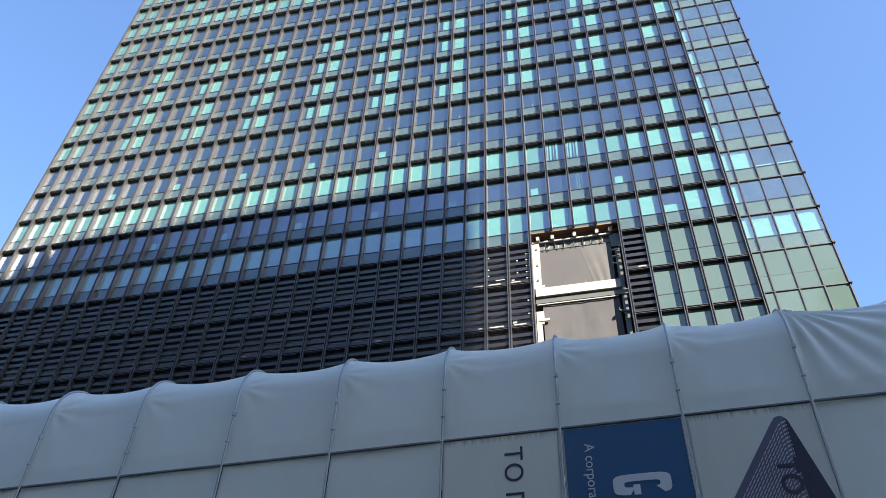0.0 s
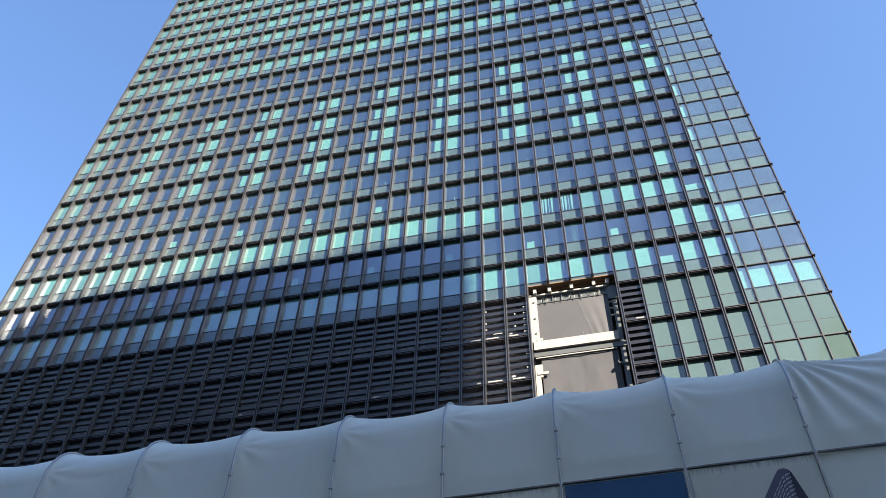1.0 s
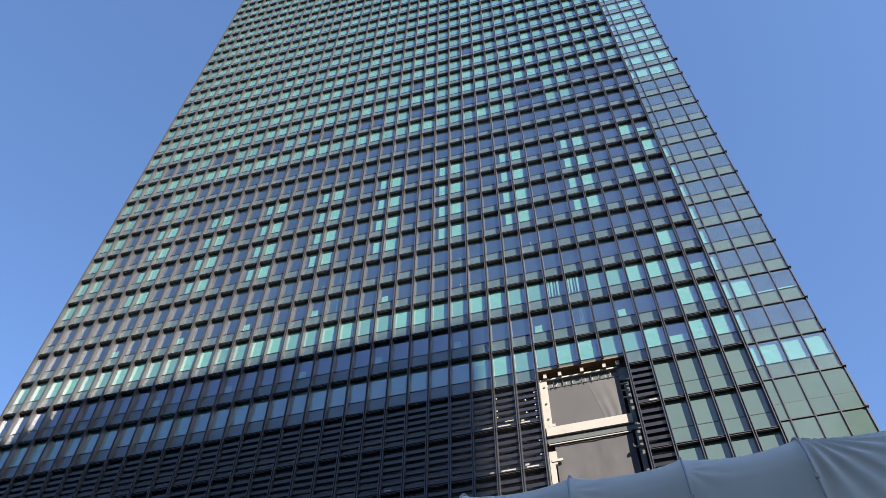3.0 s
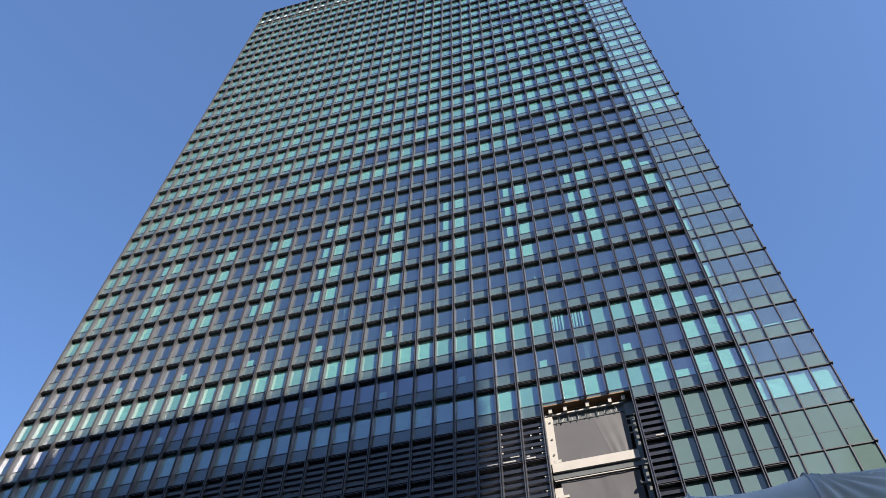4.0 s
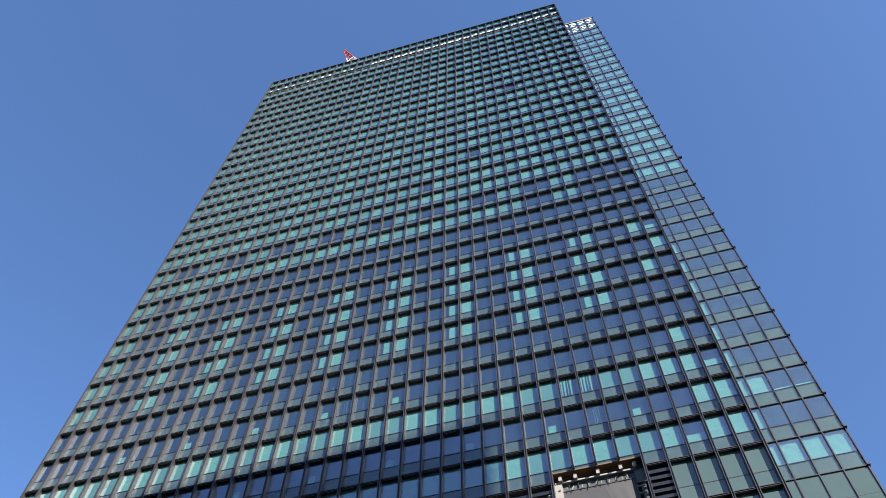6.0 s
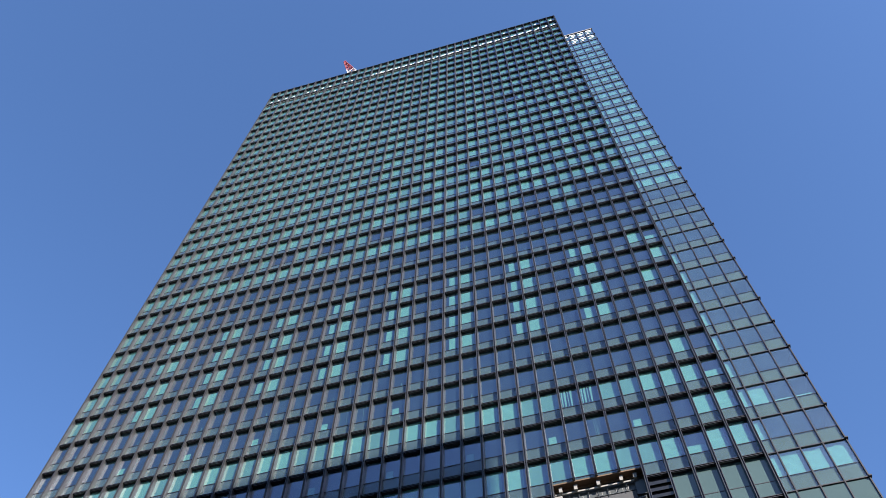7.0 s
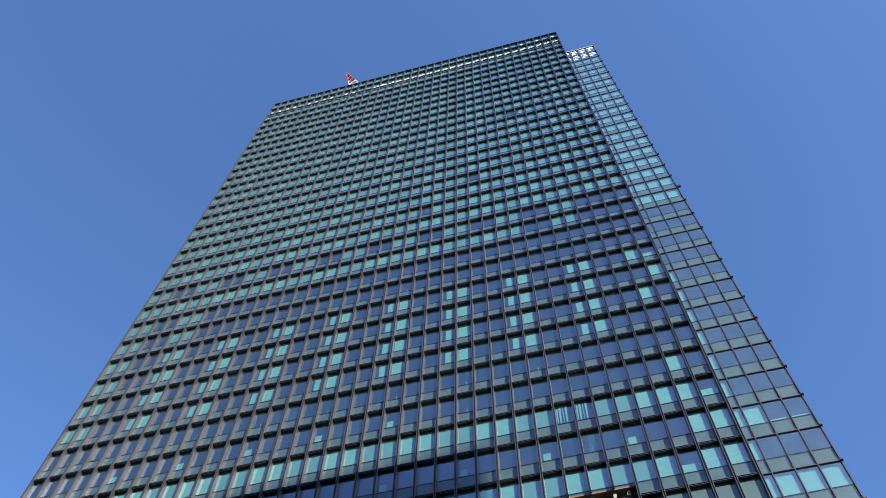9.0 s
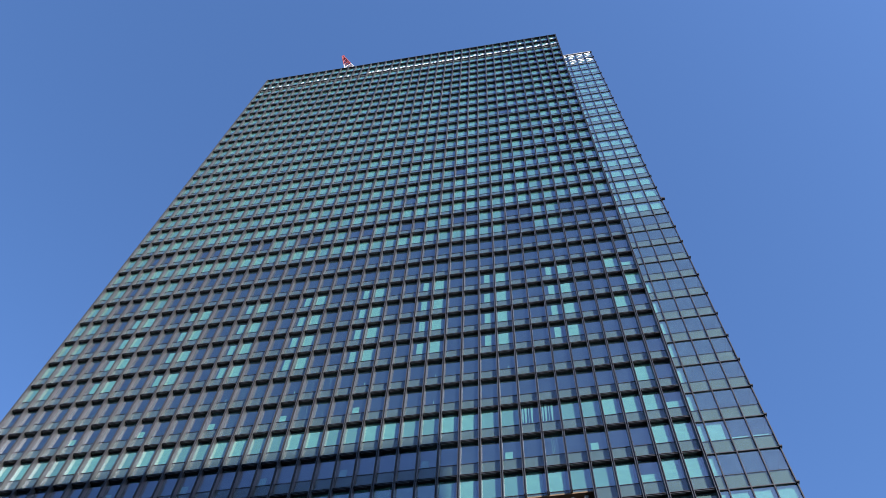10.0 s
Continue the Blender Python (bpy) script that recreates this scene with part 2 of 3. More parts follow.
# storeys behind the glass
for k in range(TOP, LOW + 1):
    m = Mesh()
    if 30.5 < k < 34:
        m.box(0.2, 29 * W, DEEP + 0.2, 9, line_z(k) - 0.26, line_z(k) + 0.6)
        m.box(33 * W, COLS * W, DEEP + 0.2, 9, line_z(k) - 0.26, line_z(k) + 0.6)
    else:
        m.box(0.2, COLS * W, DEEP + 0.2, 9, line_z(k) - 0.26, line_z(k) + 0.6)
    part("floor_slab", m, M_INNER, tower)
part("core_wall", Mesh().box(0, 42 * W, 9, 40, 0, line_z(-1)), M_INNER, tower)
part("side_wall", Mesh().box(-0.05, 0.15, DEEP + 0.15, 40, 0, line_z(TOP) - 0.3), M_FRAME, tower)
part("side_wall", Mesh().box(COLS * W - 0.1, COLS * W + 0.08, DEEP + 0.15, 9, 0, line_z(TOP) - 0.3), M_FRAME, tower)

VIS0, VIS1 = 0.19, 0.63 * H       # glass from under the transom to the sill rail
pane_data = Mesh().box(0.1, W - 0.1, 0, 0.012, -VIS1, -VIS0).data("pane", M_GLASS)
# spandrels are shadow boxes: a pane in front of a panel set back from it
BACK = 0.05
span_data = Mesh().box(0.1, W - 0.1, BACK, BACK + 0.02, -H, -VIS1 - 0.05).data("spandrel_panel", M_SPAN)
cover_data = Mesh().box(0.1, W - 0.1, -0.006, 0.006, -H, -VIS1 - 0.05).data("spandrel_glass", M_BOXGLASS)
frost_data = Mesh().box(0.1, W - 0.1, -0.012, 0.02, -VIS1 - 0.03, -VIS0).data("frosted_panel", M_FROST)
low_data = Mesh().box(0.1, W - 0.1, -0.012, 0.02, -H, -VIS1 - 0.05).data("spandrel_panel", M_FROST)
span_short = Mesh().box(0.1, W - 0.1, BACK, BACK + 0.02, -H * 0.70, -VIS1 - 0.05).data("spandrel_panel", M_SPAN)
cover_short = Mesh().box(0.1, W - 0.1, -0.006, 0.006, -H * 0.70, -VIS1 - 0.05).data("spandrel_glass", M_BOXGLASS)
sill_data = Mesh().box(0.1, COLS * W - 0.1, -0.03, BACK + 0.03, -VIS1 - 0.05, -VIS1).data("sill_rail", M_FRAME)

sill_right = Mesh().box(34 * W + 0.1, COLS * W - 0.1, -0.03, 0.06, -VIS1 - 0.06, -VIS1 + 0.01).data("sill_rail", M_FRAME)

# what hangs behind each window: S and L dust sheets, h a low half, r and w the pieces of a repeated pair, q a low square, v loose strips, s a sliver, b a blind, . nothing
rng = random.Random(5)
ODD = {(14, 26): ".", (8, 30): "v", (8, 31): "r", (16, 22): "v", (17, 34): "b", (7, 5): "L", (19, 30): ".", (19, 31): ".",
       (22, 36): "S", (22, 37): "h", (23, 37): "S", (24, 36): "S", (27, 36): "S", (29, 36): "L", (29, 37): "L", (30, 35): "h",
       (28, 30): "V", (28, 31): "V", (28, 34): "L", (28, 35): "L", (28, 36): "L", (28, 37): "h", (30, 34): "L", (30, 36): "L", (30, 37): "L",
       (26, 14): "v", (26, 15): "v", (26, 18): "v", (26, 19): "v", (27, 14): "v", (27, 18): "v", (27, 19): "v", (29, 31): "v"}


def cover(k, c):
    pair = c % 4 in (2, 3)
    if (k, c) in ODD:
        return ODD[k, c]
    if k >= 31:
        return "."
    if k in (28, 30):
        return "L" if pair else "b"
    if k == 29:
        return "q" if c % 4 == 1 and c > 8 else "."
    if k == 27:
        return "q" if c % 4 == 1 and 4 < c < 24 else ("s" if c % 4 == 1 and c == 25 else ".")
    if k == 26:
        return "s" if c % 4 == 1 and c < 30 else "."
    if k >= 22:
        if c < 2:
            return "b"
        if c > 33:
            return "."
        return "r" if c % 4 == 0 else ("w" if c % 4 == 1 else ".")
    if k >= 20:
        if c in (0, 1, 4, 5):
            return "b"
        return "s" if c % 4 == 1 and c < 30 else "."
    if k in (18, 19) and c > 33:
        return "."
    if k == 18 and pair:
        return "."
    return "L" if pair and rng.random() < 0.8 else "b"


def sheet_mesh(u0, u1, w0, w1, seed, mat, name):
    r = random.Random(seed)
    a, b, ph = r.uniform(4, 9), r.uniform(0.002, 0.008), r.uniform(0, 6)
    sag = r.uniform(0.01, 0.06)

    def fn(u, v):
        x = u0 + (u1 - u0) * u
        z = w0 + (w1 - w0) * v - sag * math.sin(math.pi * u) * (1 - v)
        ripple = 0.02 * noise.noise((x * 0.7 + ph, z * 1.6 + x * 0.6, seed))
        ripple -= 0.03 * (1 - abs(noise.noise((x * 0.5 + ph, z * 3.6 - x * 0.9, seed + 9)))) ** 6
        return x, 0.075 + b * math.sin(a * (x + 0.6 * z) + ph) + ripple, z

    return Mesh().grid(fn, 6, 34 if mat is M_SHEET else 6).data(name, mat, True)


kinds = {"S": (0.1, W - 0.1, -VIS1, -VIS0), "L": (0.1, W * 0.8, -VIS1 + 0.1, -VIS0), "h": (0.1, W - 0.2, -VIS1, -VIS1 + 0.9), "r": (0.55, 1.3, -VIS1 + 0.15, -VIS0 - 0.5), "w": (0.16, 1.4, -VIS1 + 0.1, -VIS0 - 0.45), "q": (0.3, 0.95, -VIS1, -VIS1 + 0.95), "s": (0.95, 1.02, -VIS1, -VIS1 + 0.55)}
sheets = {s: [sheet_mesh(*box, i * 7 + ord(s), M_SHEET, "dust_sheet") for i in range(5)] for s, box in kinds.items()}
strips = []
for i in range(4):
    r = random.Random(90 + i)
    m = Mesh()
    for _ in range(6):
        x0, wd, top = r.uniform(0.2, 1.3), r.uniform(0.008, 0.02), r.uniform(0, 0.5)
        m.grid(lambda u, v: (x0 + wd * u + 0.03 * math.sin(3 * v + x0), 0.05 + 0.02 * math.sin(5 * v), -VIS1 + (VIS1 - VIS0 - top) * v), 1, 6)
    strips.append(m.data("loose_strips", M_BLIND, True))
sheets["v"] = strips
wide = Mesh()
for x0, wd in ((0.18, 0.16), (0.42, 0.22), (0.75, 0.08), (0.98, 0.2)):
    wide.grid(lambda u, v: (x0 + wd * u * (0.6 + 0.4 * v), 0.06 + 0.02 * math.sin(4 * v + x0), -VIS1 + 0.2 + (VIS1 - VIS0 - 0.2) * v), 1, 6)
sheets["V"] = [wide.data("hanging_strips", M_SHEET, True)]
blinds = [sheet_mesh(0.1, W - 0.1, -VIS1 + d, -VIS0, 50 + i, M_BLIND, "blind") for i, d in enumerate((0.0, 0.02, 0.05, 0.1))]

far_covers, far_panes, far_spans, far_blinds, far_sheets = Mesh(), Mesh(), Mesh(), Mesh(), Mesh()


def far_add(mesh, data, x, y, z):
    b0 = len(mesh.v)
    mesh.v += [(v.co.x + x, v.co.y + y, v.co.z + z) for v in data.vertices]
    mesh.f += [tuple(i + b0 for i in f.vertices) for f in data.polygons]


for k in range(TOP, 35):
    part("sill_rail", sill_data if k < 31 else sill_right, None, tower, "", (0, DEEP, line_z(k)))
    for c in range(COLS):
        x, z = c * W, line_z(k)
        if k >= 31 and (c in HOLE or (c <= 28 and not bare(k, c)) or c == 33):
            continue
        near = k >= 23
        if k >= 31 or k < 0:
            part("spandrel_panel", frost_data, None, tower, "", (x, DEEP, z)) if k >= 31 else None
        elif near:
            part("pane", pane_data, None, tower, "", (x, DEEP, z))
        else:
            far_add(far_panes, pane_data, x, DEEP, z)
        if k >= 26:
            part("spandrel_panel", span_short if k == 30 and c in HOLE else (span_data if k < 31 else low_data), None, tower, "", (x, DEEP, z))
            if k < 31:
                part("spandrel_glass", cover_short if k == 30 and c in HOLE else cover_data, None, tower, "", (x, DEEP, z))
        else:
            far_add(far_spans, span_data, x, DEEP, z)
            far_add(far_covers, cover_data, x, DEEP, z)
        s = cover(k, c)
        if s == "." or k < 0:
            continue
        data = rng.choice(blinds if s == "b" else sheets[s])
        if k < 22:
            far_add(far_blinds if s == "b" else far_sheets, data, x, DEEP, z)
        else:
            part("blind" if s == "b" else "dust_sheet", data, None, tower, "", (x, DEEP, z))
part("pane", far_panes, M_GLASS, tower, "green-tinted window panes of the upper storeys", kind="stuff")
part("spandrel_glass", far_covers, M_BOXGLASS, tower, "green-tinted spandrel panes of the upper storeys", kind="stuff")
part("spandrel", far_spans, M_SPAN, tower, "grey-green spandrel panels of the upper storeys", kind="stuff")
part("dust_sheet", far_sheets, M_SHEET, tower, "white dust sheets behind the upper windows", kind="stuff")
part("blind", far_blinds, M_BLIND, tower, "pale roller blinds behind the upper windows", kind="stuff")

# crown: glazed screen in front of a dark wall, with white wrapped fixings between them
crown, screen, trims = Mesh(), Mesh(), Mesh()
rc = random.Random(3)


def scrap(mesh, x0, x1, z, y, h):
    """A slanting piece of white wrapping in front of the panes."""
    a, d, e = rc.uniform(-0.15, 0.3), rc.uniform(0.35, 1.0) * h, rc.uniform(0.35, 1.0) * h
    z += rc.uniform(-0.15, 0.25)
    x1 -= rc.uniform(0, 0.2)
    mesh.extrude([(x0, z), (x1, z + a), (x1 - 0.05, z + a + d), (x0 + 0.12, z + e)], y, y + 0.05, "y")


for k in range(TOP, 0):
    for c in range(COLS):
        x, z = c * W, line_z(k)
        screen.box(x + 0.1, x + W - 0.1, DEEP, DEEP + 0.012, z - H + 0.05, z - 0.22)
        crown.box(x + 0.02, x + W - 0.02, DEEP + 0.14, DEEP + 0.18, z - H + 0.02, z - 0.02)
        if k == -2 and c > 13:
            for i in range(2):
                scrap(trims, x + 0.15 + 0.7 * i, x + 0.8 + 0.75 * i, z - 3.35 + 0.35 * i, DEEP - 0.08, 1.1)
        elif k == -2 and c < 12 and c % 5 != 4 or k == -3 and c > 29 and c % 2:
            scrap(trims, x + 0.5, x + 1.1, z - 2.9, DEEP - 0.08, 0.8)
part("crown_screen", screen, M_GLASS, tower, "green-tinted glass screen at the crown", kind="stuff")
part("crown_panel", crown, M_CROWN, tower, "grey metal panels behind the crown screen", kind="stuff")
part("crown_trim", trims, M_WRAP, tower, "white wrapped fixings at the crown", kind="stuff")
part("roof", Mesh().box(0, COLS * W, 0.3, 40, line_z(-1) - 0.4, line_z(-1)), M_CONC, tower)

# louvres of the plant storeys
LOUVERS = 6
blade = Mesh()
prof = [(0.10, 0.0), (0.05, 0.27), (0.09, 0.29), (0.13, 0.03), (0.36, 0.10), (0.36, 0.06)]
blade.v = [(x, y, z) for x in (0.1, W - 0.1) for y, z in prof]
blade.f = [(i, (i + 1) % 6, (i + 1) % 6 + 6, i + 6) for i in range(6)] + [(0, 3, 2, 1), (0, 5, 4, 3), (6, 7, 8, 9), (6, 9, 10, 11)]
blade_data = blade.data("slat", M_LOUVER)
far_slats = Mesh()
for k in (31, 32, 33, 34):
    for c in [*range(29), 33]:
        if bare(k, c):
            continue
        for i in range(LOUVERS):
            z = line_z(k + 1) + 0.05 + i * (H - 0.35) / LOUVERS
            if k == 31 or (k == 32 and c >= 12):
                part("slat", blade_data, None, tower, "", (c * W, 0.16, z))
            else:
                far_add(far_slats, blade_data, c * W, 0.16, z)
part("slat", far_slats, M_LOUVER, tower, "dark louvre slats of the lower plant storeys", kind="stuff")
part("plant_wall", Mesh().box(2 * W, 29 * W, 2.5, 2.7, line_z(36), line_z(31) - 0.3), M_INNER, tower)

# recessed side bay with a flush curtain wall
SET, SX0, SX1 = 4.195, 38 * W, 42 * W
s_mull = Mesh().box(-0.045, 0.045, SET - 0.12, SET + 0.12, 0, strip_z(-1)).data("mullion", M_FRAME)
for c in range(39, 43):
    part("mullion", s_mull, None, tower, "", (c * W, 0, 0))
s_tr = Mesh().box(SX0, SX1 + 0.05, SET - 0.11, SET + 0.16, -0.11, -0.02).data("transom", M_FRAME)
s_end = Mesh().box(SX1 - 0.05, SX1 + 0.17, SET - 0.25, SET + 0.1, -0.13, 0).data("end_cap", M_FRAME)
s_rail = Mesh().box(SX0, SX1, SET - 0.02, SET + 0.15, -2.70, -2.66).data("sill_rail", M_FRAME)
s_pane = Mesh().box(0.05, W - 0.05, 0, 0.012, -2.66, -0.11).data("pane", M_CLEAR)
s_span = Mesh().box(0.05, W - 0.05, 0.07, 0.09, -H, -2.70).data("spandrel_panel", M_GREEN)
s_cover = Mesh().box(0.05, W - 0.05, -0.006, 0.006, -H + 0.02, -2.70).data("spandrel_glass", M_BOXGLASS)
s_frost = Mesh().box(0.05, W - 0.05, -0.012, 0.02, -2.66, -0.11).data("spandrel_panel", M_FROST)
s_low = Mesh().box(0.05, W - 0.05, -0.012, 0.02, -H, -2.70).data("spandrel_panel", M_FROST)
skinds = {"S": (0.05, W - 0.05, -2.66, -0.11), "L": (0.05, W - 0.35, -2.62, -0.11), "h": (0.05, W - 0.05, -2.66, -2.25)}
s_sheets = {s: [sheet_mesh(*box, i * 11 + ord(s), M_SHEET, "dust_sheet") for i in range(3)] for s, box in skinds.items()}
SIDE = {29: "SLhh", 31: "SLLS", 30: "S...", 28: "S...", 27: "S...", 26: "S...", 25: "S...", 24: "S...", 23: "S..."}
for k in range(-1, 42):
    part("end_cap", s_end, None, part("transom", s_tr, None, tower, "", (0, 0, strip_z(k))))
    part("sill_rail", s_rail, None, tower, "", (0, 0, strip_z(k)))
    part("floor_slab", Mesh().box(SX0 + 0.1, SX1 - 0.1, SET + 0.25, 9, strip_z(k) - 0.1, strip_z(k) + 0.9), M_INNER, tower)
    for c in range(38, 42):
        part("pane" if k < 32 else "spandrel_panel", s_pane if k < 32 else s_frost, None, tower, "", (c * W, SET, strip_z(k)))
        part("spandrel_panel", s_span if k < 32 else s_low, None, tower, "", (c * W, SET, strip_z(k)))
        if k < 32:
            part("spandrel_glass", s_cover, None, tower, "", (c * W, SET, strip_z(k)))
        s = SIDE.get(k, "SSSS" if k < 19 else "....")[c - 38]
        if k < 32 and s in s_sheets:
            part("dust_sheet", rng.choice(s_sheets[s]), None, tower, "", (c * W, SET + 0.14, strip_z(k)))
part("side_wall", Mesh().box(SX1 - 0.06, SX1 + 0.04, SET + 0.12, 40, 0, strip_z(-1)), M_SPAN, tower)
part("side_cap", Mesh().box(SX0 + 0.1, SX1 + 0.1, SET - 0.2, SET + 0.1, strip_z(-1) - 0.02, strip_z(-1) + 0.35), M_CONC, tower, "pale cap on the side bay")
glints = Mesh()
for c in range(38, 42):
    for k in (-1, 0):
        for h in (1.0, 2.1, 3.2):
            scrap(glints, c * W + 0.15 + 0.3 * (h == 2.1), c * W + 1.1 + 0.5 * (h != 3.2), strip_z(k) - h, SET - 0.08, 0.6)
part("side_trim", glints, M_WRAP, tower, "white wrapped fixings on the side bay", kind="stuff")
part("side_roof", Mesh().box(SX0, SX1, SET + 0.2, 40, strip_z(-1) - 0.5, strip_z(-1) - 0.1), M_CONC, tower)

part("corner_camera", Mesh().box(SX1 + 0.1, SX1 + 0.45, SET - 0.3, SET + 0.05, 0.0, 0.35).box(SX1 + 0.02, SX1 + 0.14, SET - 0.2, SET, 0.1, 0.55), M_FRAME, tower, "small dark device on the corner", (0, 0, strip_z(18) - 0.1))

# open bay where the cladding has been left off
HX0, HX1 = 29 * W + 0.12, 33 * W - 0.12
zt = line_z(30.70)
part("timber_packer", Mesh().box(HX0, HX1, 0.45, 1.05, zt - 0.1, zt + 0.05), M_RUST, tower, "brown timber packing under the cut panels")
part("packer_board", Mesh().box(HX0, HX1, 1.05, 1.1, zt - 0.3, zt - 0.1), M_RUST, tower, "rust-brown board behind the brackets")
part("ledge_bar", Mesh().box(HX0, HX1 - 0.55, 0.95, 1.06, zt - 0.72, zt - 0.58), M_FIREPROOF, tower, "pale steel ledge bar")
bracket = Mesh().box(-0.13, 0.13, 0.7, 1.06, -0.66, -0.16).box(-0.05, 0.22, 0.8, 0.9, -0.16, -0.08).data("bracket", M_FIREPROOF)
for x in (29.33, 30.0, 31.0, 32.0, 32.6):
    part("bracket", bracket, None, tower, "white wrapped fixing bracket", (x * W, 0, zt))
eb = Mesh().box(HX0, HX1, 1.25, 1.31, 50.25, zt - 0.5).box(HX0, HX1, 1.08, 1.4, 50.2, 50.25)
for i in range(9):
    eb.box(HX0 + 0.3 + i * 0.75, HX0 + 0.33 + i * 0.75, 1.10, 1.27, 50.25, zt - 0.75)
part("edge_beam", eb, M_STEEL, tower, "grey primed steel edge beam with stiffeners")
hook = Mesh().box(-0.02, 0.02, 0.9, 0.94, -0.05, 0.26).data("rod", M_FIREPROOF)
for i, x in enumerate((0.55, 0.95, 1.3, 1.4, 2.1, 2.6, 3.2, 3.6, 4.2, 4.7, 5.2, 5.5, 5.65)):
    part("rod", hook, None, tower, "", (HX0 + x, 0.02, 50.25 - 0.05 * (i % 3)))


def net(x0, x1, z0, z1, y, amp, seed):
    def fn(u, v):
        x, z = x0 + (x1 - x0) * u, z0 + (z1 - z0) * v
        return x, y + amp * (noise.noise((x * 0.8, z * 0.5, seed)) + 0.4 * noise.noise((x * 3, z * 1.2, seed + 5))), z
    return Mesh().grid(fn, 36, 24)


part("safety_sheet", net(HX0 + 0.5, HX1 - 0.75, 45.9, 50.2, 1.13, 0.006, 1), M_NET, tower, "grey mesh safety sheet", smooth=True)


def drape(u, v):
    z = 46.2 + 3.9 * v
    x = 56.95 - 0.9 * v + (0.5 + 1.9 * v ** 0.8 + 0.9 * (1 - v)) * u
    return x, 1.12 - 0.04 * min(1.0, u * 3) + 0.02 * math.sin(16 * u + 2 * v) * (1.2 - v) * min(1.0, u * 4), z - 0.3 * (1 - u) * (1 - v)


part("draped_sheet", Mesh().grid(drape, 30, 20), M_NET2, tower, "lighter grey mesh sheet hanging in folds", smooth=True)
part("safety_sheet", net(HX0 + 0.5, HX1 - 0.7, line_z(34.5), 44.3, 1.15, 0.06, 7), M_NET, tower, "grey mesh safety sheet", smooth=True)
fb = Mesh().box(HX0 + 0.05, HX1 - 0.45, 0.8, 0.86, 45.1, 45.86).box(HX0 + 0.05, HX1 - 0.45, 0.8, 1.3, 45.86, 45.9).box(HX0 + 0.05, HX1 - 0.45, 0.8, 1.3, 45.06, 45.1)
part("floor_beam", fb, M_FIREPROOF, tower, "white fireproofed floor beam")
for i in range(4):
    part("stanchion", Mesh().bar((HX0 + 0.8 + i * 1.55, 0.9, 45.88), (HX0 + 0.8 + i * 1.55, 0.9, 46.35), 0.025), M_STEEL, tower)
part("slab_edge", Mesh().box(HX0, HX1, 1.0, 9, 44.5, 45.0), M_STEEL, tower)
part("ledge_bar", Mesh().box(HX0 + 0.1, HX1 - 0.75, 0.95, 1.02, 44.3, 44.38), M_FIREPROOF, tower, "thin pale ledge bar")
for i in range(7):
    part("rod", Mesh().box(HX0 + 0.5 + i * 0.85, HX0 + 0.53 + i * 0.85, 1.3, 1.33, 44.0, 44.3), M_STEEL, tower)
cl = Mesh().box(52.3, 52.85, 0.9, 1.3, 45.95, 50.85).box(52.6, 53.1, 0.86, 0.95, 45.98, 46.25).box(52.24, 52.3, 0.86, 1.3, 45.9, 50.9)
part("wrapped_column", cl, M_FIREPROOF, tower, "white fireproofed steel column")
for z in (50.2, 48.4, 46.8):
    part("bolt", Mesh().bar((52.62, 0.84, z), (52.62, 0.92, z), 0.09, 8), M_STEEL, tower)
cl = Mesh().box(52.32, 52.88, 0.9, 1.3, 42.4, 43.62).box(52.5, 53.3, 0.84, 0.95, 42.62, 42.85).box(52.32, 52.7, 0.9, 1.3, line_z(34), 42.4)
part("wrapped_column", cl, M_FIREPROOF, tower, "white fireproofed steel column")
part("column", Mesh().box(HX1 - 0.5, HX1 - 0.12, 1.1, 1.6, line_z(34.5), zt - 0.6).box(HX1 - 0.75, HX1, 0.95, 1.05, zt - 2.2, zt - 0.9), M_STEEL, tower, "dark steel column at the edge of the bay")
for z in (49.0, 48.3, 47.55):
    part("stub_pipe", Mesh().bar((HX1 - 0.75, 0.8, z), (HX1 - 0.2, 0.8, z), 0.07, 8), M_FIREPROOF, tower, "pale stub pipe")
part("pipe_clamp", Mesh().bar((HX1 - 0.85, 0.8, 42.7), (HX1 - 0.1, 0.8, 42.55), 0.12, 10).bar((HX1 - 0.85, 0.74, 42.7), (HX1 - 0.8, 0.74, 42.7), 0.2, 10), M_STEEL, tower, "dark pipe clamp")
for k, c, x0, x1 in ((31, 26, 0.75, 1.6), (31, 27, 0.2, 1.15), (31, 28, 0.2, 0.9), (31, 33, 0.9, 1.5), (32, 26, 1.2, 1.5), (32, 27, 0.25, 1.3), (32, 28, 0.3, 1.2), (32, 22, 0.4, 0.9), (32, 16, 0.3, 0.6)):
    part("sealing_strip", Mesh().box(c * W + x0, c * W + x1, 0.13, 0.19, line_z(k + 1) + 0.06, line_z(k + 1) + 0.17), M_FIREPROOF, tower, "loose pale sealing strip above the transom")
part("cable_tray", Mesh().box(27 * W + 0.75, 27 * W + 1.5, 0.22, 0.3, line_z(32) + 0.56, line_z(32) + 0.64), M_FIREPROOF, tower, "pale cable tray behind the louvres")
stub = Mesh().box(-0.42, -0.11, 0.22, 0.34, 0.38, 0.5).data("bracket", M_FIREPROOF)
chip = Mesh().box(0.14, 0.24, 0.22, 0.3, 0.38, 0.52).data("bracket", M_FIREPROOF)
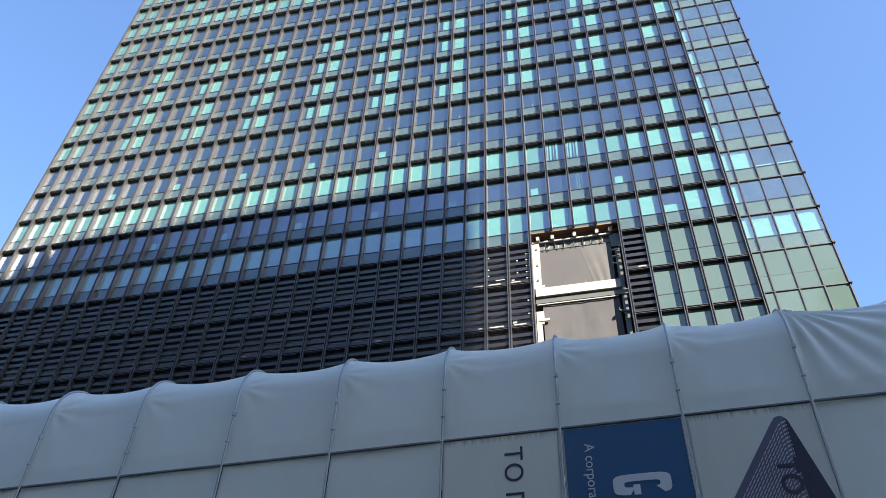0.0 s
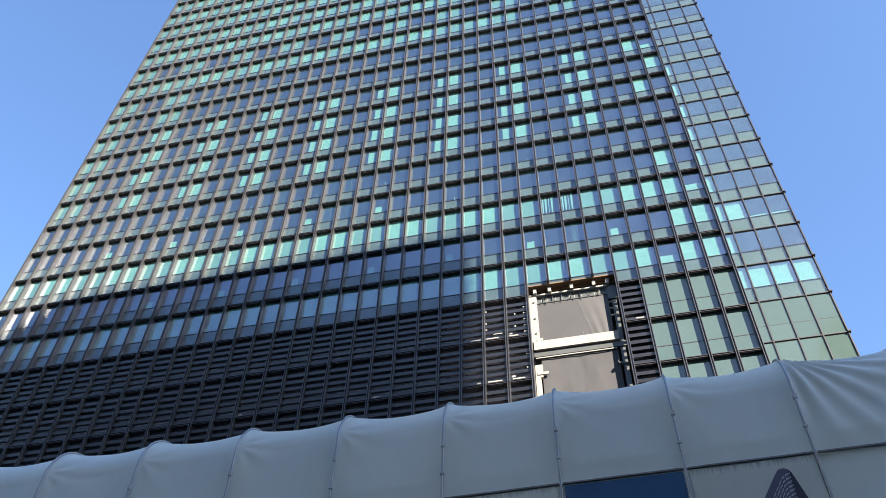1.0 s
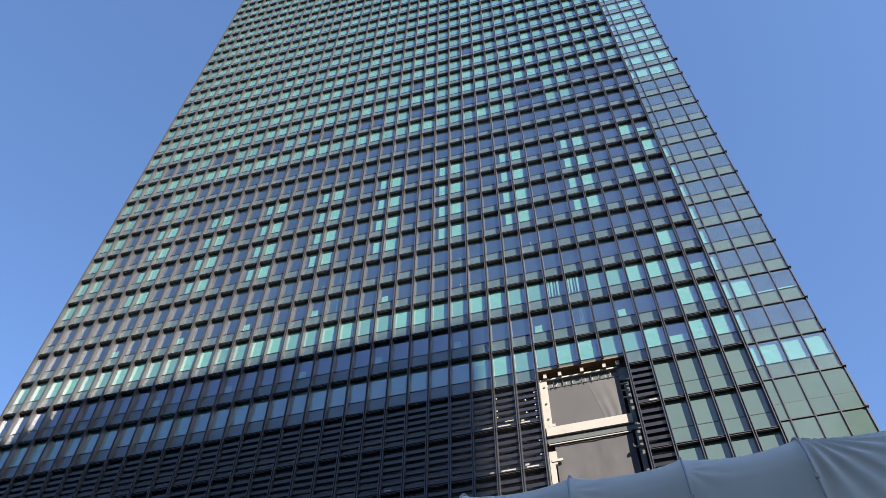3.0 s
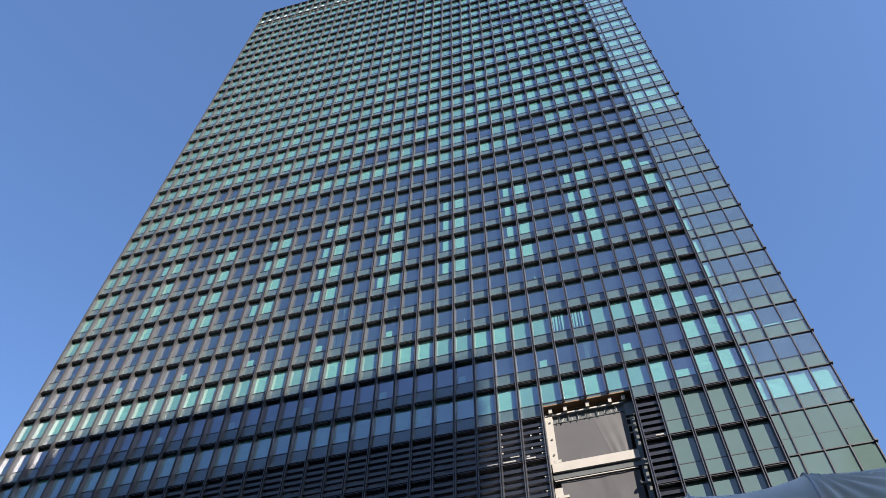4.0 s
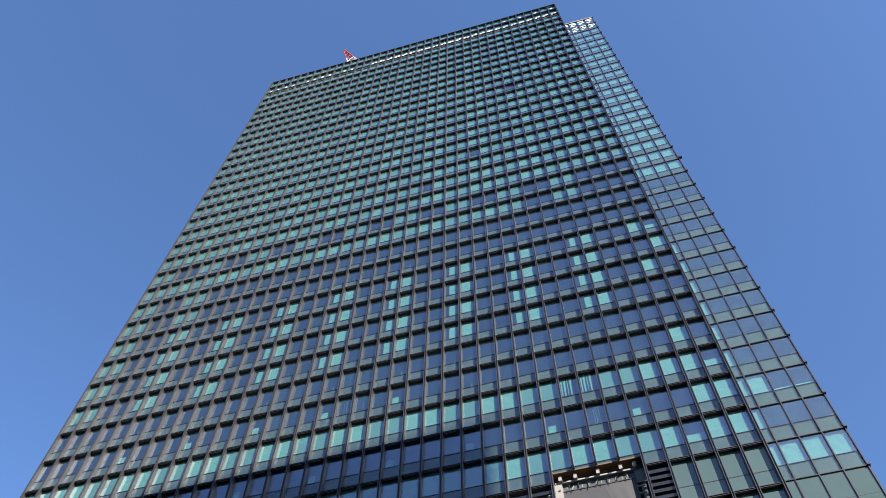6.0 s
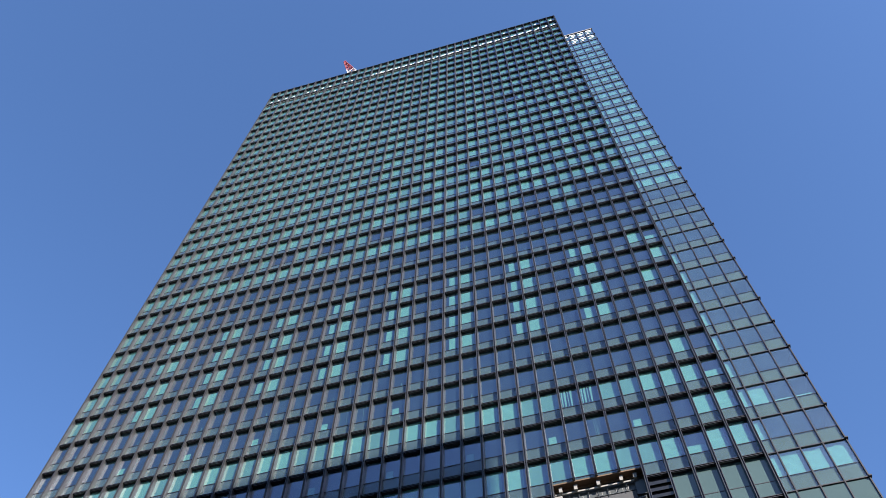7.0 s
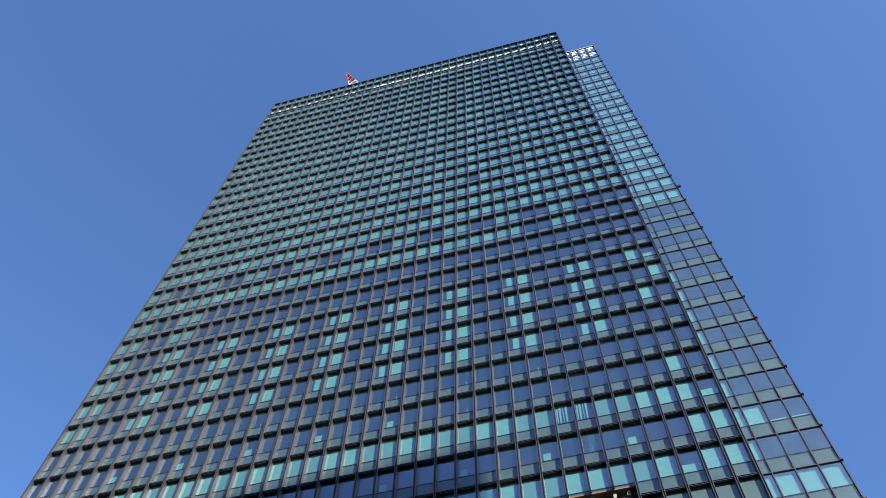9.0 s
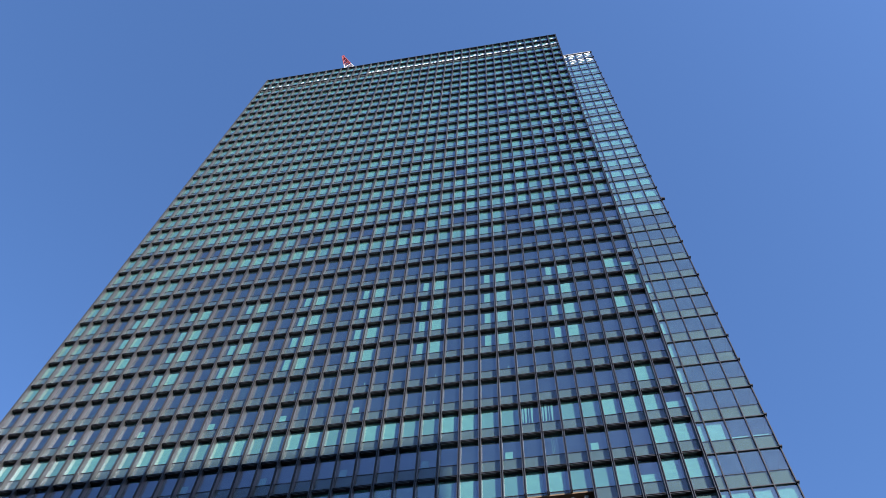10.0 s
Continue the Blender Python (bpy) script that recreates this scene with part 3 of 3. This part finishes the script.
for k in (31, 32):
    for i in range(LOUVERS - 1):
        z = line_z(k + 1) + 0.05 + i * (H - 0.35) / LOUVERS
        if k == 31 or i % 2:
            part("bracket", stub, None, tower, "pale bracket end beside the louvres", (29 * W, 0, z))
        if k == 31 and i in (1, 2, 4):
            part("bracket", chip, None, tower, "pale bracket end beside the louvres", (27 * W, 0, z))
        if k == 31 and i in (1, 3):
            part("bracket", chip, None, tower, "pale bracket end beside the louvres", (28 * W + 0.5, 0, z))

# ---- building whose shadow falls on the tower ----
reach = 95 / -to_sun.y
SHADE_X, SHADE_W, SHADE_H = 7.9 + reach * to_sun.x, 40.6, 60.1 + reach * to_sun.z
block = thing("office_block", (SHADE_X, -95, 0), "plain pale office block across the street", "building")
part("wall", Mesh().box(0, SHADE_W, -40, -0.4, 0, SHADE_H), M_BLOCK, block)
for i in range(int(SHADE_H / 4.1)):
    part("storey_band", Mesh().box(0, SHADE_W, -0.4, 0, i * 4.1, i * 4.1 + 1.6), M_BLOCK, block)
# unseen row behind the eye, added to block low sky from hoarding and facade
for i in range(7):
    w, h = 34 + 4 * ((i * 5) % 3), 56 + 5 * ((i * 7) % 4)
    row = thing("sky_blocker", (-90 + i * 44, -74, 0), "plain unseen mid-rise box added to block low sky light", "building", "buildings across the street")
    part("wall", Mesh().box(0, w, -16, -0.3, 0, h), M_BLOCK, row)
    for j in range(int(h / 3.8)):
        part("storey_band", Mesh().box(0, w, -0.3, 0, j * 3.8, j * 3.8 + 1.5), M_BLOCK, row)

# ---- hoarding with tarpaulin ----
hoard = thing("site_hoarding", (56.43, -36.92, 0), "tall tarpaulin-covered site hoarding with rounded top and printed banners", "hoarding")
hoard.rotation_euler = (0, 0, -0.0255)
BEAM = 8.57


def rib_u(i):
    return 1.773 * i - 0.0089 * i * i


def arch(s, u=0.0):
    """Depth and height of the cover, s metres up from the beam at u along it."""
    up = 1.25 - 0.017 * u
    if s < up:
        return 0.0, BEAM + s
    a = min((s - up) / 1.0, math.pi * 0.6)
    return 1.0 * (1 - math.cos(a)), BEAM + up + 1.0 * math.sin(a)


S_END = 1.25 + math.pi * 0.6
for i in range(-9, 5):
    u0, u1 = rib_u(i), rib_u(i + 1)

    pull = 4.8 if i == 2 else 1.3
    seed = 3.1 * i

    def cloth(u, v):
        s = v * S_END
        y, z = arch(s, u0 + (u1 - u0) * u)
        sag = 0.11 * math.sin(math.pi * u) ** 0.7 * min(1.0, max(0.0, (s - 0.3) / 1.1))
        # folds that fan out from where the cloth is tied to the rib
        du, dz = u * (u1 - u0), s - (1.55 if i != 2 else 2.25)
        r, ang = math.hypot(du, dz) + 0.02, math.atan2(dz, du + 0.02)
        fold = math.sin(ang * (29 if i == 2 else 9) + seed) * math.exp(-r / (1.2 if i == 2 else 0.45)) * min(1.0, r * 3)
        fold += 0.35 * math.sin(26 * u + seed + 1.5 * s) * math.exp(-u * 9) + 0.3 * math.sin(24 * u + seed) * math.exp(-(1 - u) * 10)
        fold += 0.5 * noise.noise((u * 2 + seed, s * 0.8, 0.5))
        sag += 0.013 * pull * fold * min(1.0, u * 14) * min(1.0, (1 - u) * 14) * min(1.0, s * 3)
        n = Vector((y - 1.0, 0, z - BEAM - 1.25)).normalized() if s > 1.25 else Vector((-1, 0, 0))
        return u0 + (u1 - u0) * u, y - n.x * (sag + 0.012), z - n.z * (sag + 0.012)

    part("tarpaulin", Mesh().grid(cloth, 56, 72), M_TARP, hoard, smooth=True)
    def lower(u, v):
        x, z = u0 + 0.02 + (u1 - u0 - 0.04) * u, 0.1 + (BEAM - 0.12) * v
        edge = math.exp(-u * 12) + math.exp(-(1 - u) * 12)
        return x, 0.03 + 0.012 * noise.noise((x * 1.3, z * 0.25, seed)) + 0.006 * edge * math.sin(30 * u + 0.8 * z + seed), z

    part("lower_sheet", Mesh().grid(lower, 40, 40), M_TARP, hoard, smooth=True)
    def tube(a, v):
        s = v * (S_END + BEAM) - BEAM
        y, z = arch(s, u0) if s > 0 else (0.0, BEAM + s)
        y2, z2 = arch(s + 0.02, u0) if s > 0 else (0.0, BEAM + s + 0.02)
        t = Vector((y2 - y, z2 - z)).normalized() if (y2 - y, z2 - z) != (0, 0) else Vector((1, 0))
        w = 2 * math.pi * a
        return u0 + 0.018 * math.cos(w), y - 0.006 - t.y * 0.018 * math.sin(w), z + 0.004 + t.x * 0.018 * math.sin(w)

    rib = Mesh().grid(tube, 10, 110)
    rib_part = part("rib", rib, M_TUBE, hoard, smooth=True)
    for zc, h in ((BEAM + 0.42, 0.015), (BEAM + 0.95, 0.038)):
        part("clamp", Mesh().box(u0 - 0.028, u0 + 0.028, -0.036, 0.02, zc - h, zc + h), M_CLAMP, rib_part)
    part("rail", Mesh().box(u0 + 0.03, u1 - 0.03, -0.012, 0.028, BEAM - 0.022, BEAM + 0.002), M_RAIL, hoard)


def banner(mesh, mat, label):
    ob = tagged(new("banner", mesh.data("banner", mat)), label, "banner", "banners on the hoarding")
    ob.location, ob.rotation_euler = hoard.location, hoard.rotation_euler
    return ob


blue = banner(Mesh().box(rib_u(0) + 0.05, rib_u(1) - 0.04, 0.003, 0.010, 4.0, BEAM - 0.05), M_BLUE, "royal blue printed banner with white letters on the hoarding")
grey = banner(Mesh().box(rib_u(-1) + 0.05, rib_u(0) - 0.05, 0.003, 0.010, 4.0, BEAM - 0.05), M_TARP2, "off-white printed banner with dark letters on the hoarding")
pict = banner(Mesh().box(rib_u(1) + 0.05, rib_u(2) - 0.05, 0.003, 0.010, 4.0, BEAM - 0.05), M_TARP2, "pale banner printed with a dark glass tower on the hoarding")


def lettering(text, height, squeeze, u, z, mat, parent, bold=0.0, y=-0.004, name="lettering"):
    """Letters that read downwards, their tops towards the right."""
    cu = bpy.data.curves.new("text", "FONT")
    cu.body, cu.size, cu.offset, cu.extrude = text, height / 0.69, bold, 0.002
    tmp = bpy.data.objects.new("text", cu)
    scene.collection.objects.link(tmp)
    me = bpy.data.meshes.new_from_object(tmp.evaluated_get(bpy.context.evaluated_depsgraph_get()))
    bpy.data.objects.remove(tmp)
    turn = Matrix(((0, 1, 0, u), (0, 0, -1, y), (-squeeze, 0, 0, z), (0, 0, 0, 1)))
    me.transform(turn)
    me.materials.clear()
    me.materials.append(mat)
    return part(name, me, None, parent)


lettering("T", 0.27, 1.0, -0.83, 8.33, M_INK, grey)
lettering("O", 0.27, 1.0, -0.83, 8.07, M_INK, grey)
part("lettering", Mesh().box(-0.82, -0.56, -0.006, -0.002, 7.55, 7.59).box(-0.60, -0.56, -0.006, -0.002, 7.30, 7.55), M_INK, grey)
lettering("A corpora", 0.14, 1.0, 0.33, 8.25, M_WHITEINK, blue)
GW, GH = 0.31, 0.78


def squarish(ang, across):
    """A point on the stroke of a condensed, square-shouldered letter."""
    rw, rh = GW / 2 - 0.11 * across, GH / 2 - 0.15 * across
    p = [math.copysign(abs(f(ang)) ** 0.42, f(ang)) for f in (math.cos, math.sin)]
    return 0.67 + GH / 2 + rh * p[1], -0.006, 7.70 - GW / 2 - rw * p[0]


big = Mesh().grid(lambda a, v: squarish(math.radians(30 + 322 * a), v), 60, 1)
big.box(0.67 + 0.27, 0.67 + 0.36, -0.007, -0.003, 7.70 - GW, 7.70 - GW * 0.52)
part("lettering", big, M_WHITEINK, blue)
part("lettering", Mesh().box(0.66, 1.46, -0.006, -0.002, 7.15, 7.28), M_WHITEINK, blue)
# the printed tower: two faces, a rounded edge and its storey lines
CU, CZ = 3.02, 8.37


def edge_u(side, z):
    d = CZ - z
    lin = 0.10 + 0.66 * (d - 0.06) if side < 0 else 0.10 + 0.25 * (d - 0.06)
    return CU + side * (math.sqrt(max(0.0, 0.0104 - max(0.0, 0.10 - d) ** 2)) if d < 0.07 else lin)


part("print", Mesh().grid(lambda a, v: ((1 - a) * edge_u(-1, CZ - 1.9 * v * v) + a * edge_u(1, CZ - 1.9 * v * v), -0.001, CZ - 1.9 * v * v), 2, 40), M_INK2, pict, "dark printed tower with storey lines")
right = Mesh().grid(lambda a, v: ((1 - a) * (CU + 0.05 + 0.06 * v) + a * edge_u(1, CZ - 0.06 - 1.84 * v), -0.0025, CZ - 0.06 - 1.84 * v), 1, 20)
part("print", right, M_INK, pict)
storeys = Mesh()
for n in range(22):
    z0 = CZ - 0.075 - 0.062 * n
    def floor_line(a, v):
        d = 1.45 * a
        u = CU + 0.075 - 0.11 * min(1.0, d / 0.12) - 0.66 * max(0.0, d - 0.12)
        return u, -0.004, z0 - 0.02 * math.sin(min(1.0, d / 0.12) * math.pi) - max(0.0, d - 0.06) - 0.024 * v
    storeys.grid(floor_line, 24, 1)
part("print", storeys, M_INK3, pict)
stripes = Mesh()
for n in range(14):
    u = CU + 0.05 - 0.055 * n
    zc = CZ - 0.09 - max(0.0, (CU - 0.03 - u)) / 0.66
    stripes.grid(lambda a, v: (u + 0.012 * a - 0.05 * v * n / 14, -0.0055, zc - 1.35 * v), 1, 8)
part("print", stripes, M_INK2, pict)
lettering("TO", 0.26, 1.0, 2.83, 7.72, M_INK, pict, y=-0.009, bold=0.008)

# ---- crane on the roof ----
crane = thing("tower_crane", (17.2, 4, line_z(-1)), "red and white lattice crane jib on the tower roof", "crane")


def jib_frame(t):
    """Centre and half-widths of the jib at t from its foot (0) to its tip (1)."""
    c = Vector((6.2, 1.5, 0)).lerp(Vector((-3.6, 0, line_z(-3) - line_z(-1) + 27.4)), t)
    return c, 2.7 * (1 - t) + 0.25, 1.3 * (1 - t) + 0.25


STEPS = 12
for s in range(STEPS):
    m = Mesh()
    (c0, w0, d0), (c1, w1, d1) = jib_frame(s / STEPS), jib_frame((s + 1) / STEPS)
    low = [c0 + Vector((a * w0, b * d0, 0)) for a, b in ((-1, -1), (1, -1), (1, 1), (-1, 1))]
    top = [c1 + Vector((a * w1, b * d1, 0)) for a, b in ((-1, -1), (1, -1), (1, 1), (-1, 1))]
    for i in range(4):
        j = (i + 1) % 4
        m.bar(low[i], top[i], 0.15)
        m.bar(low[i], low[j], 0.08)
        m.bar(low[i], top[j], 0.08)
        m.bar(low[j], top[i], 0.08)
    part("jib_section", m, M_WHITE if s in (7, 8) else M_RED, crane, "white painted lattice section" if s in (7, 8) else "red painted lattice section")
part("jib_head", Mesh().box(-3.9, -3.3, -0.35, 0.35, line_z(-3) - line_z(-1) + 27.2, line_z(-3) - line_z(-1) + 28.2), M_RED, crane)
part("base_frame", Mesh().box(2, 10, -1, 4, 0, 0.8), M_STEEL, crane)
